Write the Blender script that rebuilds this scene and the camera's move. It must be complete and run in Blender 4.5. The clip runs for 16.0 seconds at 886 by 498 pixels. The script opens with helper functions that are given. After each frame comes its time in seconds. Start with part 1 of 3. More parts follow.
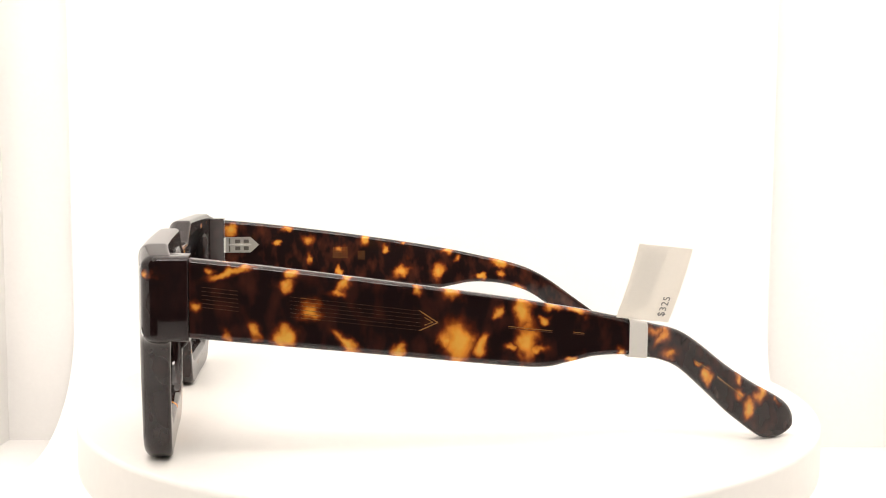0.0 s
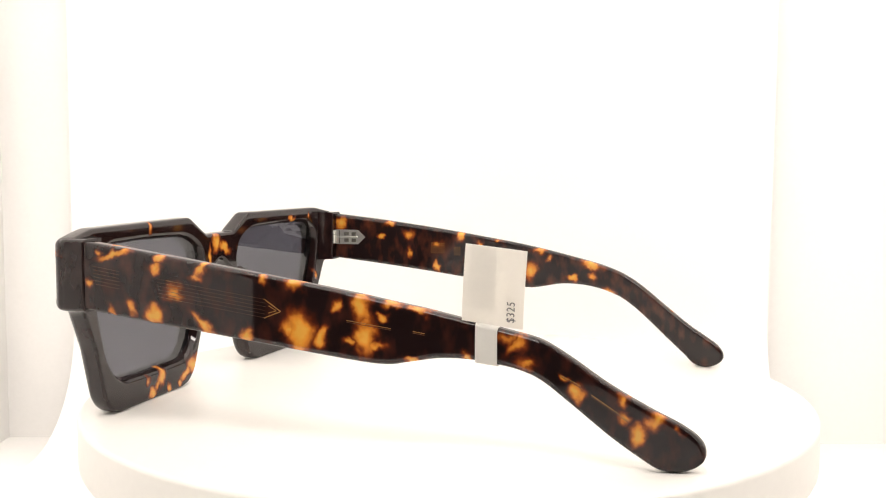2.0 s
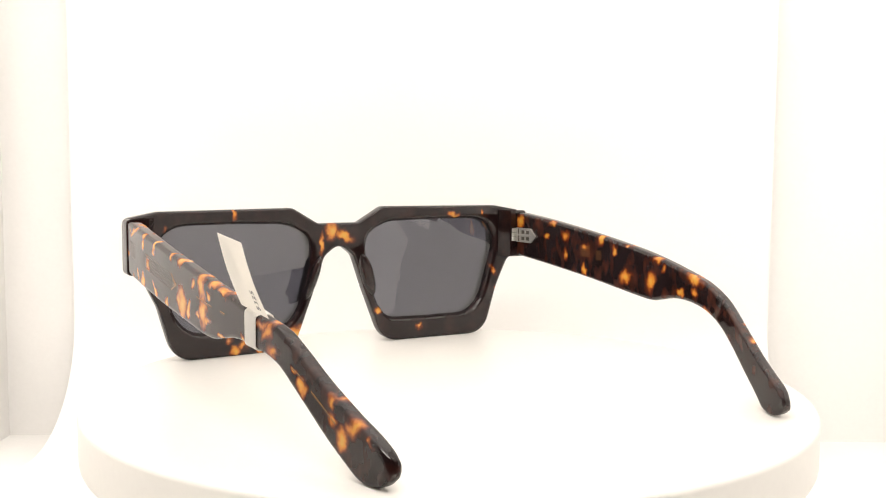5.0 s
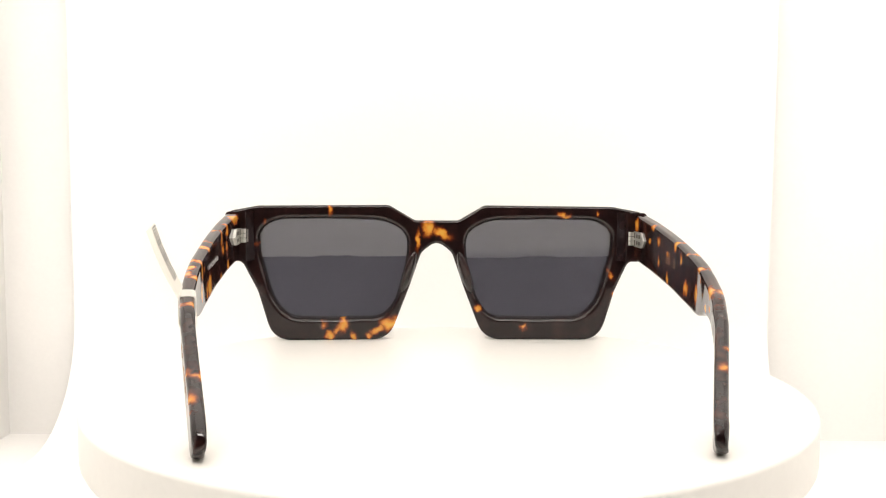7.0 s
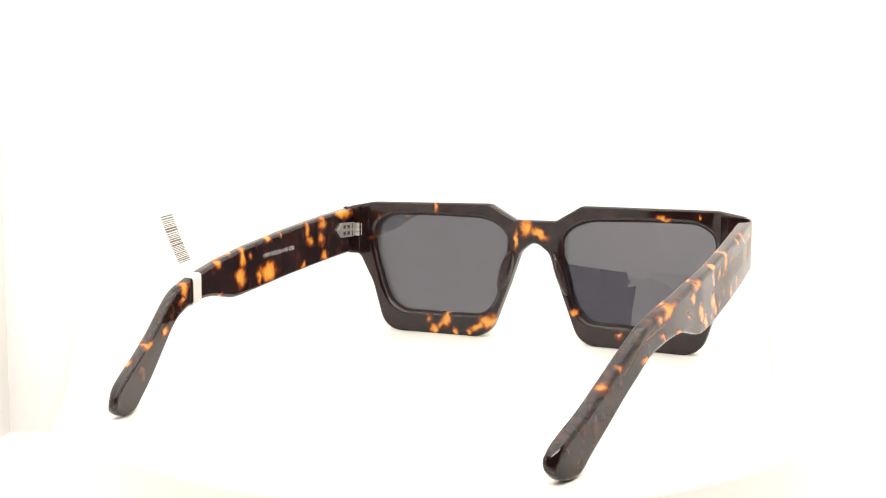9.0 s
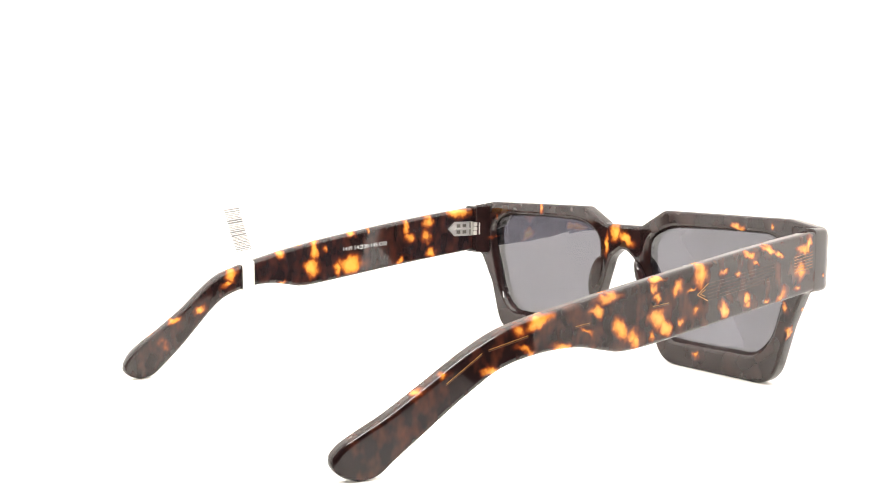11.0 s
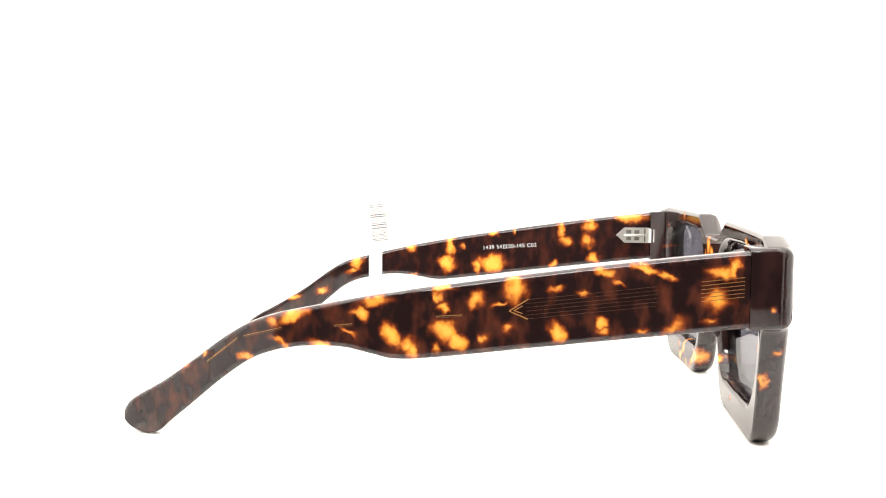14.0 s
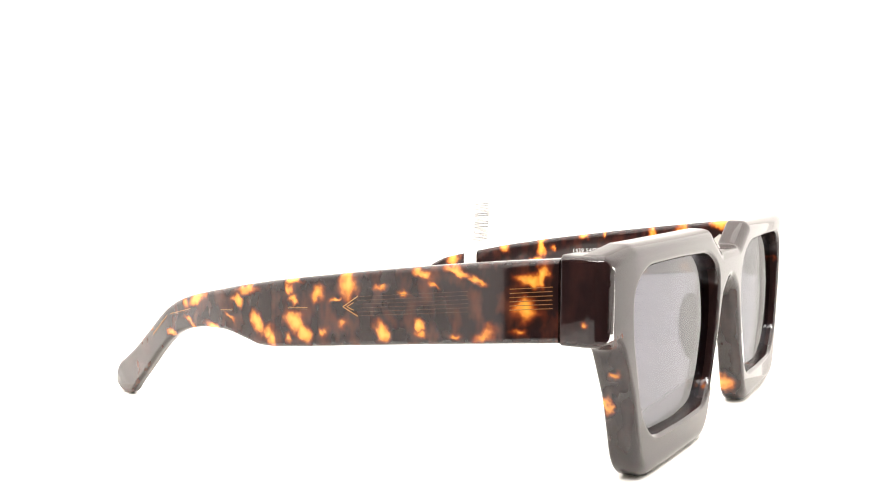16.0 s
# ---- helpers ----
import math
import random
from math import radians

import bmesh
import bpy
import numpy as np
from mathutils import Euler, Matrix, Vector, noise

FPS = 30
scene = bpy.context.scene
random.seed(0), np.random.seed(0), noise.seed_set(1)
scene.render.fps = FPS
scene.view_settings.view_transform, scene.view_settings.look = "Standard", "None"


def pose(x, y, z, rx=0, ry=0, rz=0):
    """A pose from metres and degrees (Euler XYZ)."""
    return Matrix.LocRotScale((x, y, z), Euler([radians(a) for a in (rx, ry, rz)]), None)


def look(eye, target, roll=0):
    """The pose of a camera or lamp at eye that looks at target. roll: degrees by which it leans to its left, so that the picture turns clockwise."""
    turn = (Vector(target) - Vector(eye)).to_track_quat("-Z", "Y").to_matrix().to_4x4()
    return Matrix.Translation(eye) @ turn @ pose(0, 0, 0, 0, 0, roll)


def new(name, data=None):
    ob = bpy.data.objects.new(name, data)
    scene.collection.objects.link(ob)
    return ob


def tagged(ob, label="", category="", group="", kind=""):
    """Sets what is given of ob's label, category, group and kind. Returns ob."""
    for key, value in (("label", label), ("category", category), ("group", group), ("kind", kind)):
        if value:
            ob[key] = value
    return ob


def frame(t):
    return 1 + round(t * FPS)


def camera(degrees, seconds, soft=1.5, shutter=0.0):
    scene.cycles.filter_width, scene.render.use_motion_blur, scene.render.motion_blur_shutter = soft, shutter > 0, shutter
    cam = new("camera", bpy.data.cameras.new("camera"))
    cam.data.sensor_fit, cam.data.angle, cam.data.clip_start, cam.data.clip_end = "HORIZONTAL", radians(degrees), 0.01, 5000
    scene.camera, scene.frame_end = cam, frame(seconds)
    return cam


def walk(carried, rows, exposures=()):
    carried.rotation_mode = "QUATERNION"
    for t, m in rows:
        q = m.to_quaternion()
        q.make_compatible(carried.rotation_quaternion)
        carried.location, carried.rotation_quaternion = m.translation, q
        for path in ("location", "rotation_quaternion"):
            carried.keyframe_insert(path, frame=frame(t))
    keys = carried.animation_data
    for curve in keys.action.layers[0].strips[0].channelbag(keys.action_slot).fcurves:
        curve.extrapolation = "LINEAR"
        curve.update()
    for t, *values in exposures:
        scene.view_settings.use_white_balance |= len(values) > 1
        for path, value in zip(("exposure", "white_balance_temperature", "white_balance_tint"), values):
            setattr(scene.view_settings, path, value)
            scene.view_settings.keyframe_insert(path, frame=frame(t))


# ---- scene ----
SECONDS = 16.0
MM = 0.001
cam = camera(48.22, SECONDS, soft=1.1)
EYE = Vector((0.0, -0.275, 0.06335))
YAW, ROLL = radians(-0.43), 0.37
# the camera sags by half a degree during the shot: seconds, degrees of tilt
TILT = [(0.0, -4.78), (0.5, -4.80), (1.0, -4.925), (1.5, -4.925), (2.0, -4.945), (3.0, -4.995), (4.0, -5.035), (6.5, -5.105), (7.5, -5.15),
        (8.0, -5.175), (9.0, -5.235), (9.5, -5.23), (12.0, -5.265), (14.0, -5.26), (15.0, -5.295), (16.0, -5.33)]



def camera_pose(tilt):
    p = radians(tilt)
    return look(EYE, EYE + Vector((math.sin(YAW) * math.cos(p), math.cos(YAW) * math.cos(p), math.sin(p))), ROLL)


EXPOSURES = [(0.0, -1.64, 6800, 13), (4.0, -1.72, 6800, 12), (7.0, -1.70, 6740, 11), (8.5, -1.48, 6720, 11), (9.7, -1.12, 6650, 10),
             (11.8, -0.58, 6540, 11), (13.0, -0.52, 6520, 11), (16.0, -0.54, 6520, 11)]
walk(cam, [(t, camera_pose(p)) for t, p in TILT], EXPOSURES)

# the turn of the table in degrees; the glasses face +y at zero
TURN = [(0, 99.36), (0.5, 92.4), (1, 85.64), (1.5, 78.78), (2, 71.88), (2.5, 64.86), (3, 57.84), (3.5, 50.9), (4, 44.09), (6.5, 9.29), (7, 2.35),
        (7.5, -4.7), (8, -11.68), (8.5, -18.53), (9, -25.17), (9.5, -31.93), (12, -66.22), (12.5, -73.26), (13, -80.18), (13.5, -87.08),
        (14, -93.8), (14.5, -100.5), (15, -107.34), (15.5, -114.13), (16, -120.88)]

# ---- light: a white photo box with a lit panel in its roof, open towards the camera ----
world = bpy.data.worlds.new("world")
scene.world = world
world.use_nodes = True
world.node_tree.nodes["Background"].inputs[0].default_value = (0.9, 0.93, 1.0, 1)
world.node_tree.nodes["Background"].inputs[1].default_value = 0.25


def area(name, m, sx, sy, watts, colour=(1.0, 0.975, 0.935)):
    data = bpy.data.lights.new(name, "AREA")
    data.shape, data.size, data.size_y, data.energy, data.color = "RECTANGLE", sx, sy, watts, colour
    ob = new(name, data)
    ob.matrix_world = m
    return ob


area("roof_panel_light", pose(0, -0.05, 0.395), 0.40, 0.44, 2.65)
# the strip of lamps along the front edge of the roof
area("front_strip_light", look((0, -0.335, 0.375), (0, 0.0, 0.0)), 0.36, 0.05, 3.5)
# added fill: unseen panels just inside the side walls brighten the box
area("side_fill", pose(-0.196, 0.05, 0.15, 0, -90, 0), 0.40, 0.20, 0.42)
area("side_fill", pose(0.206, 0.05, 0.15, 0, 90, 0), 0.40, 0.20, 0.42)


# ---- materials ----
def material(name):
    m = bpy.data.materials.new(name)
    m.use_nodes = True
    return m, m.node_tree.nodes, m.node_tree.links, m.node_tree.nodes["Principled BSDF"]


def plain(name, colour, rough=0.5, metal=0.0, grain=0.06, scale=900.0, bump=0.0, sub=0.0):
    """A surface with slight mottling at two scales and an optional fine relief."""
    m, n, l, b = material(name)
    co = n.new("ShaderNodeTexCoord")
    fine, broad = n.new("ShaderNodeTexNoise"), n.new("ShaderNodeTexNoise")
    fine.inputs["Scale"].default_value, broad.inputs["Scale"].default_value = scale, scale / 25
    mix, ramp = n.new("ShaderNodeMath"), n.new("ShaderNodeMapRange")
    mix.operation = "ADD"
    l.new(co.outputs["Object"], fine.inputs["Vector"])
    l.new(co.outputs["Object"], broad.inputs["Vector"])
    l.new(fine.outputs[0], mix.inputs[0])
    l.new(broad.outputs[0], mix.inputs[1])
    ramp.inputs[1].default_value, ramp.inputs[2].default_value = 0.7, 1.3
    ramp.inputs[3].default_value, ramp.inputs[4].default_value = 1.0 - grain, 1.0 + grain / 3
    l.new(mix.outputs[0], ramp.inputs[0])
    sc = n.new("ShaderNodeVectorMath")
    sc.operation = "SCALE"
    sc.inputs[0].default_value = colour
    l.new(ramp.outputs[0], sc.inputs["Scale"])
    l.new(sc.outputs[0], b.inputs["Base Color"])
    b.inputs["Roughness"].default_value, b.inputs["Metallic"].default_value = rough, metal
    if bump:
        bp = n.new("ShaderNodeBump")
        bp.inputs["Strength"].default_value, bp.inputs["Distance"].default_value = bump, 0.0002
        l.new(fine.outputs[0], bp.inputs["Height"])
        l.new(bp.outputs[0], b.inputs["Normal"])
    return m


def tortoise(name, spots, axes, haze=(0.065, 0.014, 0.006)):
    """Polished tortoiseshell acetate. spots: (across, up, half width, half height, tilt, dimness) in mm, flecks of amber that run
    through the slab; axes: 'yz' for a temple, 'xz' for the front; haze: the red-brown of the
    dark ground."""
    m, n, l, b = material(name)
    co = n.new("ShaderNodeTexCoord")
    warp, wsub, wmul, wadd = (n.new("ShaderNodeTexNoise"), n.new("ShaderNodeVectorMath"), n.new("ShaderNodeVectorMath"),
                              n.new("ShaderNodeVectorMath"))
    warp.inputs["Scale"].default_value, warp.inputs["Detail"].default_value = 330.0, 2.5
    l.new(co.outputs["Object"], warp.inputs["Vector"])
    wsub.operation, wmul.operation, wadd.operation = "SUBTRACT", "SCALE", "ADD"
    wsub.inputs[1].default_value = (0.5, 0.5, 0.5)
    wmul.inputs["Scale"].default_value = 0.0038
    l.new(warp.outputs["Color"], wsub.inputs[0])
    l.new(wsub.outputs[0], wmul.inputs[0])
    l.new(co.outputs["Object"], wadd.inputs[0])
    l.new(wmul.outputs[0], wadd.inputs[1])
    least = None
    for a, z, ra, rz, tilt, dim, *deep in spots:
        mp, ln = n.new("ShaderNodeMapping"), n.new("ShaderNodeVectorMath")
        mp.vector_type, ln.operation = "TEXTURE", "LENGTH"
        if axes == "yz":
            x, rx = deep
            mp.inputs["Location"].default_value = (x * MM, a * MM, z * MM)
            mp.inputs["Rotation"].default_value = (radians(tilt), 0, 0)
            mp.inputs["Scale"].default_value = (rx * MM, ra * MM, rz * MM)
        else:
            y, ry = deep or (0, 1e6)
            mp.inputs["Location"].default_value = (a * MM, y * MM, z * MM)
            mp.inputs["Rotation"].default_value = (0, radians(-tilt), 0)
            mp.inputs["Scale"].default_value = (ra * MM, ry * MM, rz * MM)
        l.new(wadd.outputs[0], mp.inputs["Vector"])
        l.new(mp.outputs[0], ln.inputs[0])
        out = ln.outputs["Value"]
        if dim:
            ad = n.new("ShaderNodeMath")
            ad.inputs[1].default_value = dim
            l.new(out, ad.inputs[0])
            out = ad.outputs[0]
        if least is None:
            least = out
        else:
            mn = n.new("ShaderNodeMath")
            mn.operation = "MINIMUM"
            l.new(least, mn.inputs[0])
            l.new(out, mn.inputs[1])
            least = mn.outputs[0]
    # streaks break the flecks up and lend the dark ground a red cast
    streak, sm = n.new("ShaderNodeTexNoise"), n.new("ShaderNodeMapping")
    sm.inputs["Rotation"].default_value = (radians(25), radians(20), 0)
    sm.inputs["Scale"].default_value = (1, 1.7, 0.9)
    streak.inputs["Scale"].default_value, streak.inputs["Detail"].default_value = 210.0, 1.2
    l.new(co.outputs["Object"], sm.inputs["Vector"])
    l.new(sm.outputs[0], streak.inputs["Vector"])
    sr, tot = n.new("ShaderNodeMapRange"), n.new("ShaderNodeMath")
    sr.inputs[1].default_value, sr.inputs[2].default_value = 0.3, 0.7
    sr.inputs[3].default_value, sr.inputs[4].default_value = 0.22, -0.18
    l.new(streak.outputs[0], sr.inputs[0])
    l.new(least, tot.inputs[0])
    l.new(sr.outputs[0], tot.inputs[1])
    ramp = n.new("ShaderNodeValToRGB")
    r = ramp.color_ramp
    r.elements[0].position, r.elements[0].color = 0.15, (1.0, 0.54, 0.09, 1)
    r.elements[1].position, r.elements[1].color = 1.0, (0.021, 0.0105, 0.0105, 1)
    for at, c in ((0.33, (0.96, 0.39, 0.055, 1)), (0.46, (0.74, 0.235, 0.04, 1)), (0.535, (0.45, 0.115, 0.022, 1)),
                  (0.64, (0.19, 0.042, 0.014, 1)), (0.74, (0.075, 0.019, 0.011, 1)), (0.86, (0.030, 0.0125, 0.0105, 1))):
        e = r.elements.new(at)
        e.color = c
    half = n.new("ShaderNodeMath")
    half.operation = "MULTIPLY"
    half.inputs[1].default_value = 0.55
    l.new(tot.outputs[0], half.inputs[0])
    l.new(half.outputs[0], ramp.inputs[0])
    # red-brown veils in the dark ground
    veil, vr, vmix = n.new("ShaderNodeTexNoise"), n.new("ShaderNodeMapRange"), n.new("ShaderNodeMix")
    veil.inputs["Scale"].default_value, veil.inputs["Detail"].default_value = 170.0, 2.5
    l.new(sm.outputs[0], veil.inputs["Vector"])
    vr.inputs[1].default_value, vr.inputs[2].default_value = 0.47, 0.74
    l.new(veil.outputs[0], vr.inputs[0])
    vmix.data_type, vmix.blend_type = "RGBA", "ADD"
    vmix.inputs[7].default_value = (*haze, 1)
    l.new(vr.outputs[0], vmix.inputs[0])
    l.new(ramp.outputs[0], vmix.inputs[6])
    colour = vmix.outputs[2]
    n.remove(b)
    df, tr, body = n.new("ShaderNodeBsdfDiffuse"), n.new("ShaderNodeBsdfTranslucent"), n.new("ShaderNodeMixShader")
    l.new(colour, df.inputs["Color"])
    l.new(colour, tr.inputs["Color"])
    body.inputs[0].default_value = 0.38
    l.new(df.outputs[0], body.inputs[1])
    l.new(tr.outputs[0], body.inputs[2])
    # polish with faint marks
    fine, rr, gl, fr, mix = (n.new("ShaderNodeTexNoise"), n.new("ShaderNodeMapRange"), n.new("ShaderNodeBsdfGlossy"), n.new("ShaderNodeFresnel"),
                             n.new("ShaderNodeMixShader"))
    fine.inputs["Scale"].default_value = 1500.0
    rr.inputs[3].default_value, rr.inputs[4].default_value = 0.02, 0.07
    l.new(co.outputs["Object"], fine.inputs["Vector"])
    l.new(fine.outputs[0], rr.inputs[0])
    l.new(rr.outputs[0], gl.inputs["Roughness"])
    fr.inputs["IOR"].default_value = 1.56
    l.new(fr.outputs[0], mix.inputs[0])
    l.new(body.outputs[0], mix.inputs[1])
    l.new(gl.outputs[0], mix.inputs[2])
    l.new(mix.outputs[0], n["Material Output"].inputs["Surface"])
    return m


def smoked_glass(name, tint):
    """A thin tinted lens: it dims what lies behind it and mirrors a little, more so at a slant."""
    m, n, l, b = material(name)
    n.remove(b)
    tp, gl, lw, mix = (n.new("ShaderNodeBsdfTransparent"), n.new("ShaderNodeBsdfGlossy"), n.new("ShaderNodeLayerWeight"),
                       n.new("ShaderNodeMixShader"))
    tp.inputs[0].default_value = (*tint, 1)
    gl.inputs["Roughness"].default_value = 0.0
    pw, ma = n.new("ShaderNodeMath"), n.new("ShaderNodeMath")
    pw.operation, ma.operation = "POWER", "MULTIPLY_ADD"
    pw.inputs[1].default_value = 5.0
    ma.inputs[1].default_value, ma.inputs[2].default_value = 0.32, 0.095
    l.new(lw.outputs["Facing"], pw.inputs[0])
    l.new(pw.outputs[0], ma.inputs[0])
    l.new(ma.outputs[0], mix.inputs[0])
    l.new(tp.outputs[0], mix.inputs[1])
    l.new(gl.outputs[0], mix.inputs[2])
    l.new(mix.outputs[0], n["Material Output"].inputs["Surface"])
    return m


# stations of a temple: top (y, z), bottom (y, z), outer face x, thickness
LEFT_TEMPLE = [(63.9, 45.0, 63.9, 29.2, 73.9, 4.4), (46.0, 42.9, 46.0, 27.2, 73.9, 4.0), (23.5, 39.8, 23.5, 24.6, 73.2, 3.7),
               (-0.3, 36.2, -0.6, 21.7, 71.8, 3.6), (-9.8, 34.5, -9.0, 21.1, 71.0, 3.6), (-16.5, 33.3, -14.2, 21.9, 70.3, 3.6),
               (-22.4, 32.0, -20.2, 22.9, 69.5, 3.6), (-29.0, 30.5, -27.0, 22.9, 68.6, 3.6), (-35.3, 29.0, -32.6, 22.0, 67.3, 3.5),
               (-41.0, 27.3, -37.2, 20.8, 66.0, 3.5)]
LEFT_TIP = [(-46.6, 23.9, -41.6, 18.55, 64.79, 3.4), (-54.0, 18.5, -48.0, 13.25, 62.71, 3.4), (-62.2, 13.5, -54.9, 7.3, 60.45, 3.4),
            (-68.2, 10.3, -61.0, 2.8, 58.7, 3.4), (-71.6, 8.0, -64.6, 0.6, 57.7, 3.4), (-73.4, 5.8, -68.2, 0.1, 57.0, 3.1),
            (-73.8, 3.9, -71.2, 0.9, 56.4, 2.6), (-73.5, 2.9, -72.8, 2.0, 56.0, 1.6)]
RIGHT_TEMPLE = [(65.7, 44.8, 65.7, 29.0, 71.2, 4.4), (47.9, 43.0, 48.2, 27.17, 71.85, 4.0), (25.5, 40.2, 25.7, 24.63, 72.1, 3.7),
                (1.5, 36.7, 1.9, 21.71, 71.66, 3.6), (-8.5, 35.0, -6.8, 21.1, 71.02, 3.6), (-15.0, 33.8, -11.8, 21.9, 70.25, 3.6),
                (-21.0, 32.5, -18.1, 23.1, 69.55, 3.6), (-27.5, 31.1, -25.0, 23.1, 68.6, 3.6), (-33.6, 29.6, -31.0, 22.25, 67.46, 3.5),
                (-39.5, 27.4, -36.0, 20.8, 66.2, 3.5)]
RIGHT_TIP = [(-45.4, 24.0, -40.3, 18.7, 65.13, 3.4), (-52.8, 18.6, -46.8, 14.0, 63.02, 3.4), (-60.5, 13.1, -53.6, 8.3, 60.82, 3.4),
             (-66.4, 9.6, -59.2, 3.68, 59.1, 3.4), (-69.6, 7.6, -62.6, 0.8, 58.1, 3.4), (-71.4, 5.6, -66.2, 0.1, 57.4, 3.1),
             (-71.8, 3.9, -69.2, 0.9, 56.8, 2.6), (-71.5, 2.9, -70.8, 2.0, 56.4, 1.6)]


def outer_x(rows, y):
    for a, b in zip(rows, rows[1:]):
        ya, yb = (a[0] + a[2]) / 2, (b[0] + b[2]) / 2
        if yb <= y <= ya:
            f = (ya - y) / (ya - yb)
            return a[4] + (b[4] - a[4]) * f, a[5] + (b[5] - a[5]) * f
    return rows[-1][4], rows[-1][5]


def sided(spots, rows, sgn, inner):
    """Flecks that lie under one face of a temple."""
    out = []
    for y, z, ra, rz, tilt, dim in spots:
        xo, th = outer_x(rows, y)
        out.append((y, z, ra * 1.12, rz * 1.12, tilt, dim - 0.05, sgn * (xo - (th if inner else 0.0)), 2.3))
    return out


# amber flecks: along, up, half length, half width, tilt, dimness
LEFT_OUT_A = [(56.3, 42.4, 3.5, 0.7, -18, 0), (59.7, 42.6, 1.2, 0.8, -89, 0.4), (43.9, 41.8, 1.2, 1.0, 2, 0.05), (45.0, 39.7, 1.8, 1.0, -14, 0.25), (33.8, 39.8, 2.4, 1.0, -58, 0.05), (35.1, 37.6, 1.5, 0.8, 1, 0.3), (18.7, 39.0, 1.4, 0.7, 89, 0.3), (11.5, 38.1, 1.6, 1.5, 77, 0), (45.3, 29.1, 1.9, 1.7, 87, -0.05), (51.5, 30.2, 2.3, 1.3, 62, 0.5), (56.4, 29.5, 2.0, 1.2, 72, 0.6), (33.2, 27.7, 3.1, 1.0, 46, 0.15), (22.5, 26.0, 1.7, 1.1, -60, 0.15), (10.1, 27.1, 3.4, 2.4, 87, -0.05)]
LEFT_OUT_B = [(12.7, 28.0, 2.0, 1.5, 86, 0.25), (5.2, 26.1, 2.1, 1.1, -76, 0.1), (-3.5, 33.1, 3.0, 1.6, 88, -0.05), (2.0, 33.3, 1.4, 1.0, -59, 0.4), (-8.5, 31.2, 1.3, 0.8, 4, 0.35), (-4.5, 26.7, 2.9, 2.0, 86, -0.05), (-6.8, 25.2, 2.5, 1.2, 3, 0.3), (-1.3, 25.7, 1.5, 1.2, 8, 0.4), (-11.0, 34.1, 1.8, 1.0, 3, 0.1), (-15.7, 33.2, 2.1, 0.8, 12, 0.1), (-15.1, 22.4, 2.0, 0.7, -6, 0.15), (-26.2, 23.5, 1.3, 1.0, 8, 0.2), (40.3, 34.4, 2.1, 1.9, 6, 0.25), (62.8, 35.7, 1.5, 1.1, 1, 0.4)]
LEFT_OUT_C = [(-36.1, 26.5, 2.8, 1.4, -55, 0.35), (-34.4, 27.6, 2.3, 1.5, 20, 0.5), (-38.1, 22.7, 2.1, 1.5, 11, 0.45), (-48.2, 16.7, 1.6, 1.4, 27, 0.1), (-45.8, 20.2, 1.3, 0.6, 27, 0.4), (-57.1, 15.2, 1.9, 1.0, 85, 0.5), (-63.9, 11.2, 2.1, 1.5, -65, 0.1), (-68.1, 9.5, 2.1, 0.8, 63, 0.5), (-60.2, 8.0, 2.1, 1.5, -66, 0.05), (-57.8, 11.4, 2.0, 1.1, 33, 0.3)]
LEFT_IN_A = [(-4.5, 33.5, 3.6, 1.3, -90, 0), (-5.6, 26.8, 2.3, 2.2, 65, 0), (10.1, 27.1, 3.5, 2.3, 2, -0.05), (5.0, 25.8, 1.9, 1.5, -60, 0.15), (10.5, 37.7, 1.4, 1.4, 73, 0.1), (17.9, 38.4, 1.6, 0.8, -89, 0.4), (33.8, 38.7, 2.5, 1.1, -69, 0.15), (43.7, 40.6, 2.2, 1.9, -88, 0.1), (35.6, 34.9, 2.3, 1.9, 1, 0.35), (42.7, 35.0, 2.2, 1.9, -89, 0.3), (57.5, 43.6, 4.3, 1.4, -4, 0), (44.9, 29.5, 1.7, 1.4, 73, 0.1), (31.4, 27.0, 1.9, 1.0, 32, 0.3), (-18.0, 32.7, 1.6, 1.6, 76, 0.2)]
LEFT_IN_B = [(0.0, 33.0, 1.3, 1.0, -90, 0.5), (-17.7, 23.0, 1.6, 0.8, 1, 0.3), (-36.5, 27.4, 2.2, 1.9, 26, 0.1), (-37.6, 24.5, 2.5, 0.8, 16, 0.3), (-48.4, 17.6, 1.7, 1.3, 11, 0.1), (-56.9, 15.7, 2.1, 1.0, 21, 0.3)]
RIGHT_OUT_A = [(-29.6, 29.6, 2.9, 1.1, 17, 0.05), (-33.8, 28.2, 1.8, 1.1, 20, 0.4), (-55.0, 16.8, 1.5, 1.1, 29, 0.2), (-49.7, 20.0, 1.3, 1.0, 17, 0.4), (-40.0, 20.4, 1.9, 0.8, 7, 0.3), (-31.8, 23.7, 3.0, 0.8, -22, 0.45), (-23.0, 23.6, 1.9, 1.0, 1, 0), (-14.1, 30.9, 1.4, 1.0, -19, 0), (-10.8, 33.5, 2.9, 1.2, 12, 0.2), (-17.1, 26.8, 2.5, 0.6, -30, 0.55), (-7.6, 26.7, 2.1, 1.2, -55, -0.05), (-4.3, 24.4, 2.1, 1.7, 8, 0.2), (-3.1, 23.1, 1.7, 1.0, 88, 0.15), (3.6, 27.7, 2.1, 1.6, -25, -0.05)]
